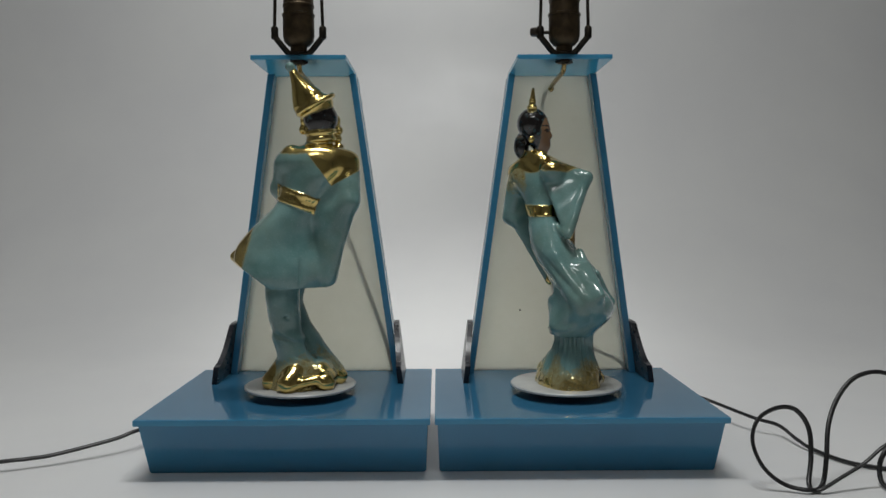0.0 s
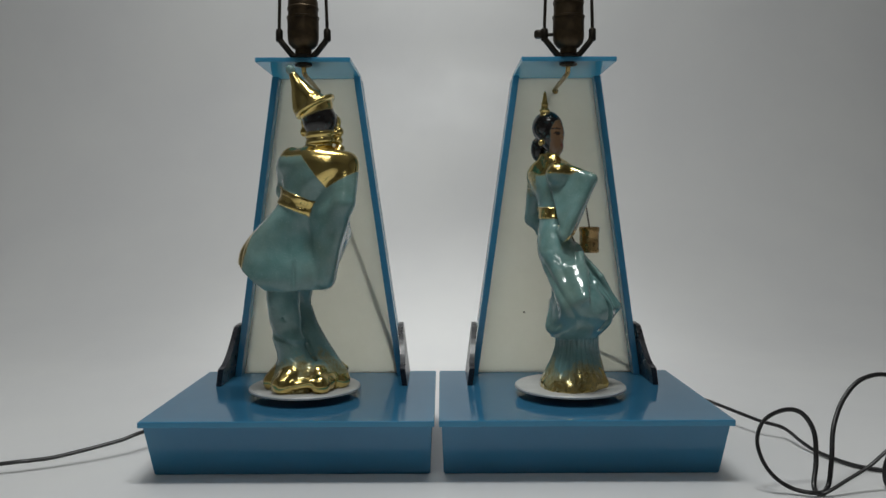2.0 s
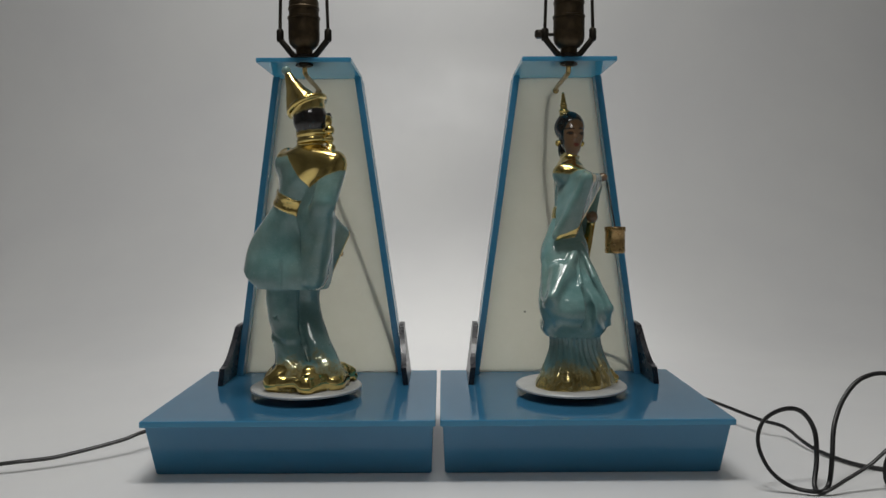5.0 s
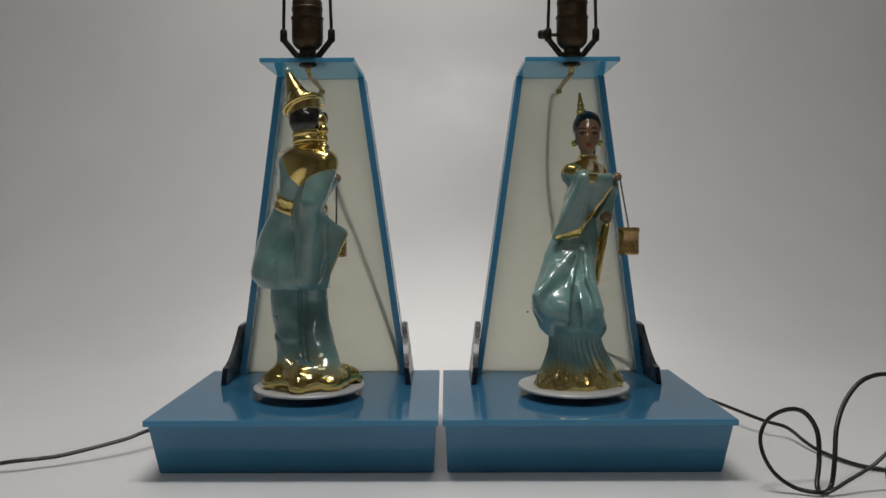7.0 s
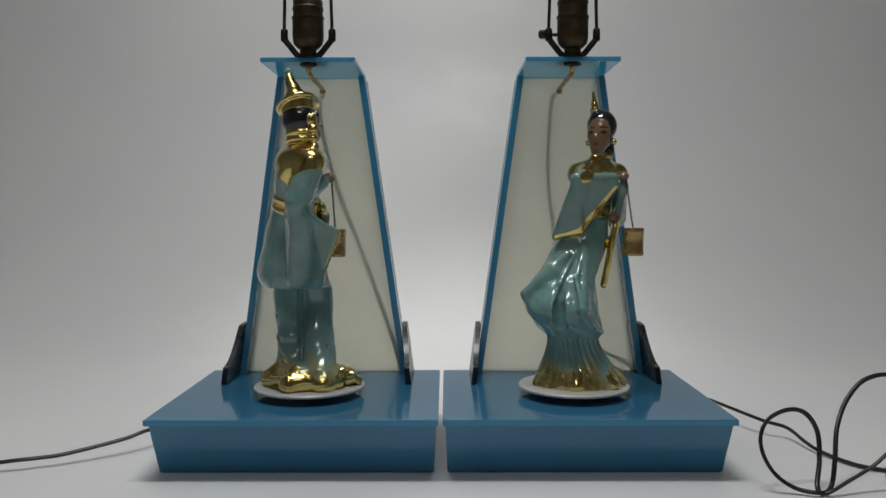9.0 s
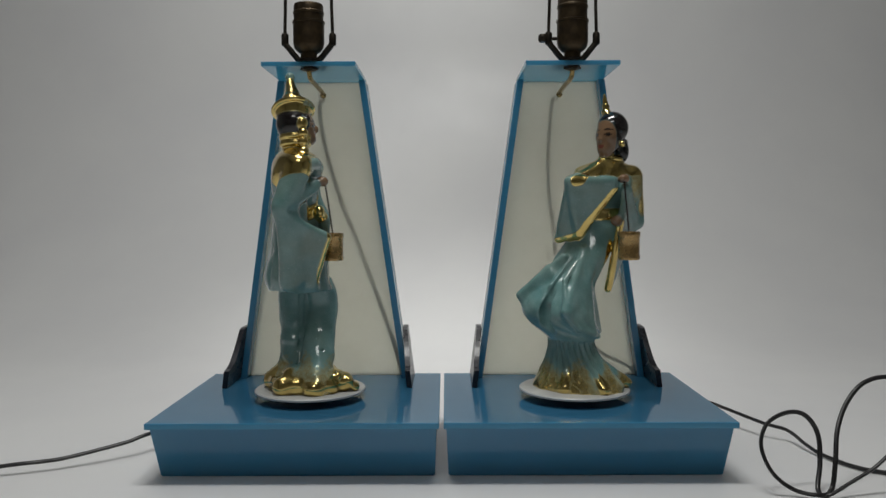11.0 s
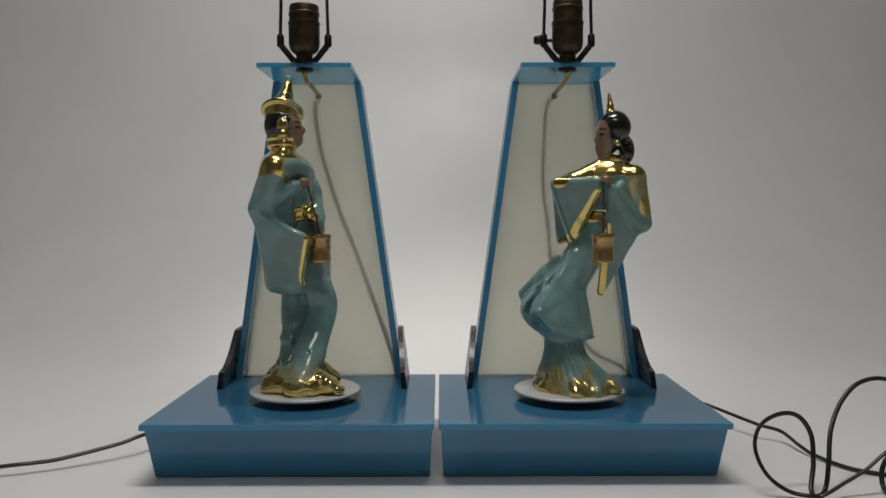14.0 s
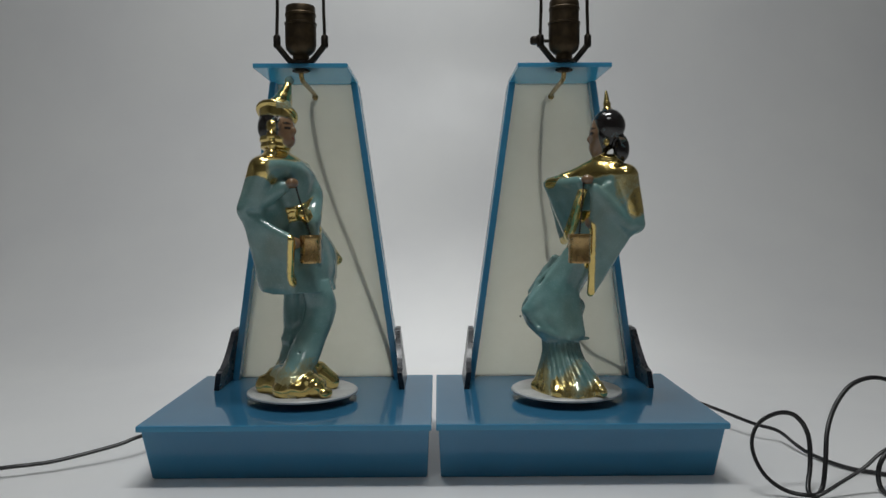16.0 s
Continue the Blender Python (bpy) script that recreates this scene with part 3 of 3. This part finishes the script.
MAN = [
    (loft(MAN_LEG_FRONT), AQUA, 2.0), (loft(MAN_LEG_REAR), AQUA, 2.2),
    (loft([(-1, -6, 10, 24, 22, 0), (30, -4, 8, 17, 16, 0), (60, 7, 4, 7, 8, 0), (126, 16, 2, 6, 7, 0)]), AQUA, 2.0), (oval((-8, 8, 16), (29, 28, 18)), AQUA, 4.0),
    # creases of the trousers
    (cone((34, 28, 64), (2, 36, 50), 1.6, 1.8), GROOVE, 3.0), (cone((36, 20, 92), (10, 38, 76), 0.6, 1.0), GROOVE, 3.0), (cone((20, 38, 44), (-8, 30, 30), 1.2, 1.2), GROOVE, 3.0),
    (cone((-24, -8, 46), (2, -26, 34), 1.0, 1.0), GROOVE, 3.0), (cone((-30, -4, 34), (-4, -24, 24), 1.4, 1.2), GROOVE, 3.0), (cone((5, 10, 120), (-3, 12, 52), 2.2, 2.6), GROOVE, 3.0), (cone((-3, 12, 52), (-16, 18, 28), 2.6, 2.0), GROOVE, 3.0), (cone((30, -4, 112), (24, 0, 40), 1.6, 1.8), GROOVE, 4.0),
    # shoes and the gathered gold hem on the foot
    (cone((-20, -6, 15), (-30, -32, 10), 15, 11), GOLD, 5.0), (cone((-34, -43, 5), (-28, -44, 5), 5.5, 5.5), GOLD, 1.5), (oval((-30, -35, 13), (12, 6, 7)), GOLD, 2.5), (oval((-27, -24, 19), (13, 6, 6)), GOLD, 3.0),
    (cone((-24, 37, 8), (-30, 4, 10), 11, 13), GOLD, 3.0), (cone((-20, 26, 18), (-26, 0, 20), 9, 10), GOLD, 6.0), (cone((-42, 6, 7), (-36, -12, 9), 9, 11), GOLD, 6.0),
    (cone((16, 41, 9), (8, 28, 18), 12, 14), GOLD, 3.5), (cone((34, 18, 8), (20, 14, 20), 11, 14), GOLD, 3.5), (cone((14, -26, 8), (8, -14, 18), 11, 14), GOLD, 3.5), (oval((26, -12, 9), (12, 13, 10)), GOLD, 6.0),
    (cone((-14, 42, 12), (2, 44, 10), 5, 6), GOLD, 3.0),
    (loft(MAN_COAT, folds=(6, 1.6, 0.008, 112, 196), hem=(34, 0.75)), AQUA, 1.6),
    (cloth((26, 0, 194), (72, -9, 146), (52, 12, 133), 4.0), AQUA, 6.0), (cloth((20, 10, 194), (52, 14, 133), (72, -9, 146), 5.0), AQUA, 8.0),
    (cone((-14, 44, 196), (-12, 48, 116), 0.8, 1.8), GROOVE, 2.5), (cone((2, 42, 186), (2, 46, 116), 0.6, 1.4), GROOVE, 2.5),
    (cone((20, -24, 190), (30, -32, 118), 0.6, 1.4), GROOVE, 3.0),
    (loft(MAN_COAT, grow=2.0, slab_z=(202.5, 2.5, 0.40, 0.0)), GOLD, 1.0),
    (loft(MAN_COAT, grow=1.5, slab_z=(208.5, 2.6, 0.40, 0.0)), GOLD, 1.0),
    (loft(MAN_COAT, grow=2.2, slab_z=(214.5, 2.6, 0.40, 0.0)), GOLD, 1.0),
    (oval((-12, -8, 202), (10, 7, 8)), GOLD, 2.0), (cone((-10, -12, 198), (4, -18, 184), 5, 4), GOLD, 2.0),
    # raised right arm, its sleeve falling in one broad sheet to the hem
    (cone((-52, 20, 250), (-52, 37, 208), 15, 13), AQUA, 8.0), (cone((-51, 35, 210), (-41, 3, 231), 11, 8), AQUA, 5.0),
    (cloth((-52, 38, 200), (-47, -11, 174), (-27, 2, 123), 5), AQUA, 5.0), (cone((-30, 26, 196), (-26, 24, 128), 15, 14), AQUA, 5.0), (cloth((-52, 38, 200), (-26, 4, 122), (-30, 30, 122), 7), AQUA, 7.0), (cone((-44, 32, 200), (-28, 18, 132), 13, 9), AQUA, 7.0),
    (cone((-48, 38, 198), (-47, -6, 178), 4, 3.5), AQUA, 3.0), (cone((-34, 24, 226), (-24, 22, 190), 14, 16), AQUA, 5.0),
    (cone((-62, 30, 204), (-50, 0, 200), 2.5, 2.0), GROOVE, 4.0),
    # left shoulder and upper arm
    (oval((8, 19, 254), (15, 14, 17)), AQUA, 6.0), (cone((14, 10, 250), (18, -2, 228), 14, 13), AQUA, 6.0), (cone((22, -4, 222), (0, -14, 196), 11, 9), AQUA, 5.0), (cloth((16, -8, 206), (-6, -16, 192), (2, -16, 150), 6), AQUA, 6.0),
    (oval((-36, -8, 236), (8, 7, 6)), SKIN, 2.0), (oval((-36, -10, 170), (7, 7, 7)), SKIN, 2.0),
    # head
    (oval((-23.5, 15, 296), (16.5, 18, 20)), SKIN, 2.0), (oval((-23.5, 5, 284), (10, 9, 9)), SKIN, 5.0), (oval((-23.5, -4, 294), (2.8, 3.0, 4)), SKIN, 3.0), (oval((-23.5, 21, 299), (18.8, 18.5, 20)), HAIR, 1.0),
    (oval((-39, 8, 301), (3.0, 4.5, 7)), HAIR, 1.5), (oval((-8, 8, 301), (3.0, 4.5, 7)), HAIR, 1.5),
    (hoop((-24, 19, 284), (0.1, 0, 1), 14.5, 3.4), GOLD, 1.2), (hoop((-24, 19, 277), (0.1, 0, 1), 13, 4.2), GOLD, 1.5), (cone((-23, 19, 268), (-23, 18, 282), 13, 11), GOLD, 2.0),
    (oval((-42, 14, 298), (4, 5.5, 7)), GOLD, 1.0), (oval((-43.5, 13.5, 288), (5, 5.5, 5.5)), GOLD, 1.0), (oval((-42.5, 13, 278), (5, 5.5, 5)), GOLD, 1.0), (oval((-44, 13, 269), (6, 6, 5)), GOLD, 1.5),
    (oval((-5.2, 14, 298), (4, 5.5, 7)), GOLD, 1.0), (oval((-4.5, 13.5, 288), (5, 5.5, 5.5)), GOLD, 1.0),
    # pointed hat with rolled brim
    (hoop((-18.5, 20, 315), (0.5, 0, 0.87), 21.5, 2.8), GOLD, 1.2), (cone((-18, 20, 315), (-14, 20, 322), 20, 13), GOLD, 2.0), (cone((-14, 20, 321), (5, 19.5, 348), 13, 4.2), GOLD, 3.0),
    (cone((-4, 20, 314), (6, 19.5, 350), 11, 3.6), GOLD, 4.0), (oval((9.5, 19.5, 356), (5.4, 5.4, 5.4)), AQUA, 1.0),
]


def near_line(v, a, b):
    """Distance from the line between two places."""
    a, b = np.array(a, float), np.array(b, float)
    t = np.clip((v - a) @ (b - a) / ((b - a) @ (b - a)), 0, 1)
    return np.linalg.norm(v - a - t[:, None] * (b - a), axis=1)


def decorate_man(v, paint, dist):
    x, y, h = v.T
    wob = 4 * np.sin(x * 0.13 + y * 0.17) + 3 * np.sin(y * 0.21 - h * 0.1)
    gold = paint[:, 0]
    gold[:] = np.maximum(gold, 0.62 * (1 - rise(h + 1.5 * wob, 4, 62)))
    plain = (paint[:, 1] < 0.4) & (paint[:, 2] < 0.4) & (h < 272)
    back = rise(y, 3, 13) * rise(h - 223 - 0.55 * np.maximum(-33 - x, 0) - 1.35 * np.maximum(x + 33, 0), 0, 4)
    gold[plain] = np.maximum(gold, np.maximum(back, rise(h + 0.3 * wob, 258, 264)))[plain]
    flap = rise(x - 44 - 0.28 * (195 - h), 0, 6) * rise(h, 112, 118) * (1 - rise(h, 190, 200))
    gold[:] = np.maximum(gold, 0.8 * flap)
    # crown of the hat stays aqua in front, where the lustre has worn
    crown = (h > 318) & (y < 12 - 0.25 * (h - 318))
    gold[crown] *= 0.45
    head = (np.abs(x + 23.5) < 22) & (h > 279) & (h < 322) & (gold < 0.4)
    behind = 9 - 0.55 * np.maximum(h - 301, 0) + 3 * np.sin(0.5 * x)
    paint[head, 1] = rise(y - behind, -0.8, 0.8)[head]
    paint[head, 2] = 1 - paint[head, 1]
    for ex in (-31.0, -16.0):
        eye = np.linalg.norm((v - np.array((ex, -1, 297))) / np.array((1.8, 4, 0.7)), axis=1) < 2.2
        brow = np.linalg.norm((v - np.array((ex, -1, 302))) / np.array((2.2, 4, 0.6)), axis=1) < 2.2
        paint[head & (y < 10) & (eye | brow), 1] = 0.9
    paint[head & (np.linalg.norm((v - np.array((-23.5, -5, 286))) / np.array((1.5, 2, 0.7)), axis=1) < 3), 3] = 0.3
    for a, b, w in (((-47, -13, 175), (-27, 0, 123), 4.5), ((8, -16, 200), (0, -16, 152), 5.5), ((-60, 20, 252), (-24, 36, 228), 3.0)):
        gold[plain] = np.maximum(gold, 1 - rise(near_line(v, a, b), w, w + 2.5))[plain]


WOMAN_LEGS = [(-1, 4, -1, 53, 38, 16), (6, 4, -1, 51, 37, 16), (20, 3, -3, 42, 30, 12), (45, 0, -7, 30, 21, -3), (70, -3, -9, 28, 21, -10)]
WOMAN_GOWN = [(57, -2, -6, 32, 24, -15), (64, -4, -9, 37, 28, -15), (74, -7, -18, 37, 30, -5), (86, -11, -23, 39, 31, 4), (100, -14, -20, 38, 29, 10), (115, -12, -9, 34, 26, 20), (135, -6, 6, 31, 24, 18), (152, -1, 16, 31, 24, 14),
              (175, 6, 26, 26, 19, 25), (195, 11, 31, 21, 15, 37), (212, 14, 34, 23, 16, 55), (232, 19, 39, 31, 18, 72), (249, 22, 44, 27, 16, 76), (259, 21, 44, 15, 11, 76), (267, 20, 44, 8, 8, 0)]
WOMAN = [
    (loft(WOMAN_LEGS, folds=(26, 3.2, 0.05, 10, 82)), AQUA, 3.0),
    (cone((48, -14, 5), (34, -10, 12), 6, 10), GOLD, 5.0), (cone((10, -36, 5), (8, -26, 14), 6, 10), GOLD, 5.0),
    (loft(WOMAN_GOWN, folds=(5, 2.5, 0.045, 60, 150)), AQUA, 1.5),
    # two crossing folds of the gown, each with a rolled edge, and the swung tail
    (cone((-50, -41, 106), (-22, -16, 126), 2.8, 16), AQUA, 5.0), (cone((20, -45, 91), (6, -20, 108), 4, 16), AQUA, 6.0),
    (cloth((-6, -14, 150), (-48, -41, 106), (-32, -36, 80), 4.5), AQUA, 4.0), (cloth((-14, 4, 144), (-48, -36, 102), (-30, 10, 70), 5), AQUA, 6.0),
    (cloth((10, 0, 156), (18, -48, 92), (26, -10, 64), 4.5), AQUA, 5.0), (cloth((10, 0, 156), (26, -10, 64), (20, 14, 66), 5), AQUA, 6.0),
    (cone((-6, -34, 122), (-8, -48, 88), 2.5, 7.0), GROOVE, 4.0), (cone((-8, -44, 92), (-6, -46, 68), 7.0, 8.0), GROOVE, 4.0),
    (cone((10, 0, 158), (8, -33, 125), 2.0, 2.8), AQUA, 2.5), (cone((8, -33, 125), (18, -49, 92), 2.8, 2.6), AQUA, 2.5), (cone((18, -49, 92), (27, -34, 72), 2.6, 2.4), AQUA, 2.5), (cone((27, -34, 72), (30, 0, 61), 2.4, 2.2), AQUA, 2.5),
    (cone((2, -4, 154), (-10, -35, 118), 2.0, 2.6), AQUA, 2.5), (cone((-10, -35, 118), (-33, -39, 80), 2.6, 2.2), AQUA, 2.5), (cone((-33, -39, 80), (-50, -41, 106), 2.2, 2.4), AQUA, 2.5),
    (cone((30, 0, 61), (14, 22, 60), 2.2, 2.0), AQUA, 2.5), (cone((-29, 12, 150), (-46, -20, 104), 2.0, 2.6), AQUA, 5.0), (cone((-28, 12, 70), (-14, 8, 92), 5, 13), AQUA, 6.0),
    (cone((46, 36, 5), (18, 14, 24), 6, 12), AQUA, 5.0), (cone((52, 10, 5), (24, 4, 20), 5, 10), AQUA, 5.0),
    (oval((-1, 18, 241), (13, 14, 14)), AQUA, 5.0),
    (loft(WOMAN_GOWN, grow=1.7, slab_z=(197, 6.0, 0.05, 0.0)), GOLD, 1.2),
    # bent arm with a wide sleeve across the front
    (cone((8, 20, 246), (8, -16, 236), 11, 7), AQUA, 5.0), (cone((16, 34, 255), (9, -12, 234), 11, 6), GOLD, 4.0), (cone((7, -20, 235), (40, 12, 236), 6.5, 6), AQUA, 4.0),
    (cloth((6, -21, 234), (40, 14, 228), (2, 3, 176), 5.5), AQUA, 4.0), (cloth((6, -21, 234), (2, 3, 176), (-22, -3, 170), 5.0), AQUA, 4.0),
    (cloth((4, -20, 234), (-20, -1, 172), (0, 26, 236), 3.5), AQUA, 4.0), (cone((-22, -3, 170), (-10, 10, 178), 4.5, 6), AQUA, 3.0),
    (oval((39, 22, 191), (7, 6, 6)), SKIN, 2.0),
    # raised arm with a hanging sleeve
    (cone((34, 60, 241), (36, 72, 190), 15, 10), AQUA, 6.0), (cone((34, 66, 186), (49, 26, 228), 9, 6), AQUA, 4.0),
    (cloth((33, 68, 185), (49, 26, 224), (28, 24, 113), 4.0), AQUA, 4.0), (cloth((30, 56, 238), (34, 70, 188), (48, 28, 224), 5.0), AQUA, 4.0),
    (oval((51, 18, 238), (6, 7, 5.5)), SKIN, 2.0),
    # head, hair and spire
    (oval((20, 38, 289), (15, 16, 20)), SKIN, 2.0), (oval((18.5, 31, 273), (8.5, 9, 9)), SKIN, 6.0), (oval((17.5, 22, 284), (2.2, 2.3, 3.0)), SKIN, 3.0), (oval((21, 43.5, 298), (17.6, 18.5, 19)), HAIR, 0.8),
    (oval((24, 57, 273), (9.5, 9, 16)), HAIR, 1.5), (hoop((24, 55, 284), (0, 0.3, 1), 8.0, 1.3), SKIN, 1.0),
    (oval((36, 40, 279), (3.2, 3.4, 4.0)), GOLD, 1.0), (oval((5, 43, 279), (3.2, 3.4, 4.0)), GOLD, 1.0),
    (hoop((22, 43, 262), (0, 0.1, 1), 9, 2.4), GOLD, 1.5),
    (cone((13, 43, 312), (11, 41.5, 338), 5.5, 1.4), GOLD, 2.0), (hoop((12.7, 43, 317), (0, 0, 1), 4.8, 1.6), GOLD, 1.0), (hoop((12, 42.4, 324), (0, 0, 1), 3.2, 1.3), GOLD, 1.0),
]


def decorate_woman(v, paint, dist):
    x, y, h = v.T
    wob = 4 * np.sin(x * 0.12 + y * 0.16) + 3 * np.sin(y * 0.19 - h * 0.1)
    gold = paint[:, 0]
    plain = (paint[:, 1] < 0.4) & (paint[:, 2] < 0.4) & (h < 270)
    gold[:] = np.maximum(gold, 0.70 * (1 - rise(h + 1.8 * wob, 0, 44)))
    gold[plain] = np.maximum(gold, rise(h + 0.5 * wob, 239, 246))[plain]
    back = rise(y, 44, 52) * rise(h + wob, 205, 236)
    gold[plain] = np.maximum(gold, 0.55 * back)[plain]
    for a, b, w in (((-20, -5, 168), (2, 0, 174), 3.5), ((2, 0, 174), (41, 14, 224), 4.5), ((41, 22, 188), (28, 21, 112), 6.0), ((15, -22, 236), (26, 56, 250), 5.0)):
        gold[plain] = np.maximum(gold, 1 - rise(near_line(v, a, b), w, w + 3))[plain]
    patch = np.linalg.norm(v - np.array((44, 72, 214)), axis=1)
    gold[plain] = np.maximum(gold, 0.75 * (1 - rise(patch + wob, 8, 20)))[plain]
    head = (np.linalg.norm((v - np.array((20, 42, 291))) / np.array((1, 1.1, 1.25)), axis=1) < 24) & (y < 54) & (h > 264) & (gold < 0.4)
    line = 36.5 - 0.75 * np.maximum(h - 293, 0) - 0.09 * np.maximum(np.abs(x - 20) - 6, 0) ** 2
    paint[head, 1] = rise(y - line, -0.6, 0.6)[head]
    paint[head, 2] = 1 - paint[head, 1]
    for ex in (11.5, 26.5):
        eye = np.linalg.norm((v - np.array((ex, 24, 289.5))) / np.array((1.9, 4, 0.75)), axis=1) < 2.2
        brow = np.linalg.norm((v - np.array((ex, 24, 295))) / np.array((2.4, 4, 0.55)), axis=1) < 2.2
        paint[head & (y < 34) & (eye | brow), 1] = 0.9
    paint[head & (np.linalg.norm((v - np.array((18.5, 22, 276))) / np.array((1.5, 2.5, 0.8)), axis=1) < 2.6), 3] = 0.2


man = figurine("figurine", MAN, (-82, -64, -1.5), (84, 72, 366), decorate_man, "aqua glazed ceramic figurine of a man in pointed gold hat")
woman = figurine("figurine", WOMAN, (-70, -68, -1.5), (78, 94, 342), decorate_woman, "aqua glazed ceramic figurine of a woman with gold spire")


def pail_on_chain(place, hand, label):
    """A small faceted pail that hangs from a ball chain."""
    x, y, h = (c * 0.001 for c in place)
    r, half = 0.0118, 0.0155
    thing = tagged(new("hanging_pail"), label, "pail", "pails of the figurines")
    sides = 20
    bm = turned([(0.0, -half), (r * 0.97, -half), (r, -half + 0.001), (r * 1.03, -half + 0.004), (r * 0.99, -half + 0.005), (r * 1.0, half - 0.006), (r * 1.05, half - 0.005), (r * 1.05, half - 0.001),
                 (r * 1.01, half), (r * 0.86, half), (r * 0.84, half - 0.008), (0.0, half - 0.008)], (x, y, h), sides)
    part("pail_body", bm, PAIL, thing, smooth=True)
    bm = bmesh.new()
    a, b = Vector(hand) * 0.001, Vector((x, y, h + half))
    count = int((a - b).length / 0.0027)
    for k in range(count + 1):
        bmesh.ops.create_icosphere(bm, subdivisions=1, radius=0.0014, matrix=Matrix.Translation(a.lerp(b, k / count)))
    part("ball_chain", bm, DARKMETAL, thing, "dark ball chain", True)
    return thing


man_pail = pail_on_chain((-22, -22, 163), (-35, -12, 231), "brown gold pail hanging from the man's hand")
woman_pail = pail_on_chain((63, 9, 164), (54, 14, 234), "brown gold pail hanging from the woman's hand")

# ---- cords ----


def cord(points, radius, label, flat=1.35, steps=10):
    return tagged(mesh_ob("power_cord", tube(points, radius, 12, steps, flat), CORD, smooth=True), label, "cord")


PB = PANEL_Y + 0.0090
behind = [(0.0, 0.428), (-0.007, 0.416), (0.0, 0.364), (0.020, 0.294), (0.045, 0.229), (0.077, 0.139), (0.094, 0.085), (0.097, 0.055)]
cord([(LEFT_X + x, PB, z) for x, z in behind] + [(LEFT_X + 0.08, PB + 0.012, 0.012), (LEFT_X - 0.05, PB + 0.022, 0.005), (LEFT_X - 0.12, PB + 0.010, 0.010),
      (-0.340, 0.130, 0.022), (-0.367, 0.096, 0.018), (-0.415, 0.062, 0.012), (-0.439, 0.050, 0.011), (-0.463, 0.040, 0.011), (-0.540, 0.020, 0.006), (-0.663, -0.006, 0.003)],
     0.0022, "black twin-core cord running behind the panel and over the paper")
behind = [(0.0, 0.428), (-0.008, 0.420), (-0.012, 0.364), (-0.012, 0.309), (-0.005, 0.255), (-0.002, 0.222), (0.012, 0.150), (0.043, 0.107), (0.061, 0.090), (0.092, 0.075), (0.120, 0.050)]
cord([(RIGHT_X + x, PB, z) for x, z in behind] + [(0.351, 0.268, 0.022), (0.362, 0.234, 0.022), (0.389, 0.173, 0.018), (0.411, 0.154, 0.014), (0.416, 0.115, 0.008), (0.423, 0.089, 0.004), (0.440, 0.048, 0.003), (0.469, 0.025, 0.003), (0.524, -0.010, 0.003)],
     0.0019, "black twin-core cord running behind the panel to the coil")
cord([(0.519, 0.040, 0.077), (0.472, 0.035, 0.102), (0.439, 0.030, 0.100), (0.415, 0.020, 0.082), (0.395, 0.000, 0.058), (0.386, -0.015, 0.028), (0.380, -0.021, 0.004), (0.361, -0.039, 0.004), (0.338, -0.032, 0.007), (0.318, -0.028, 0.023), (0.310, -0.020, 0.047), (0.319, -0.012, 0.067), (0.342, -0.004, 0.076), (0.362, 0.000, 0.072), (0.375, 0.000, 0.053), (0.374, -0.008, 0.026), (0.365, -0.024, 0.004), (0.368, -0.039, 0.004), (0.393, -0.032, 0.014), (0.419, -0.025, 0.026), (0.446, -0.020, 0.044), (0.495, 0.000, 0.046)],
     0.0018, "black twin-core cord in loose standing loops", steps=7)
cord([(0.466, 0.000, 0.043), (0.448, -0.008, 0.031), (0.441, -0.012, 0.017), (0.439, -0.022, 0.004), (0.437, -0.053, 0.004)],
     0.0018, "black twin-core cord end of the coil", steps=7)


def motions():
    """Both plates turn steadily, and the figurines and pails with them."""
    for x, plate, things, speed, front in ((LEFT_X, plates[0], (man, man_pail), 7.5, 25.5), (RIGHT_X, plates[1], (woman, woman_pail), 10.7, 7.0)):
        turns = [(2.0 * k, speed * (front - 2.0 * k)) for k in range(9)]
        walk(plate, [(t, pose(0.0006, AXIS_Y, PLATE_TOP, 0, 0, a)) for t, a in turns])
        for thing in things:
            walk(thing, [(t, pose(x + AXIS_X, AXIS_Y, PLATE_TOP, 0, 0, a)) for t, a in turns])


motions()
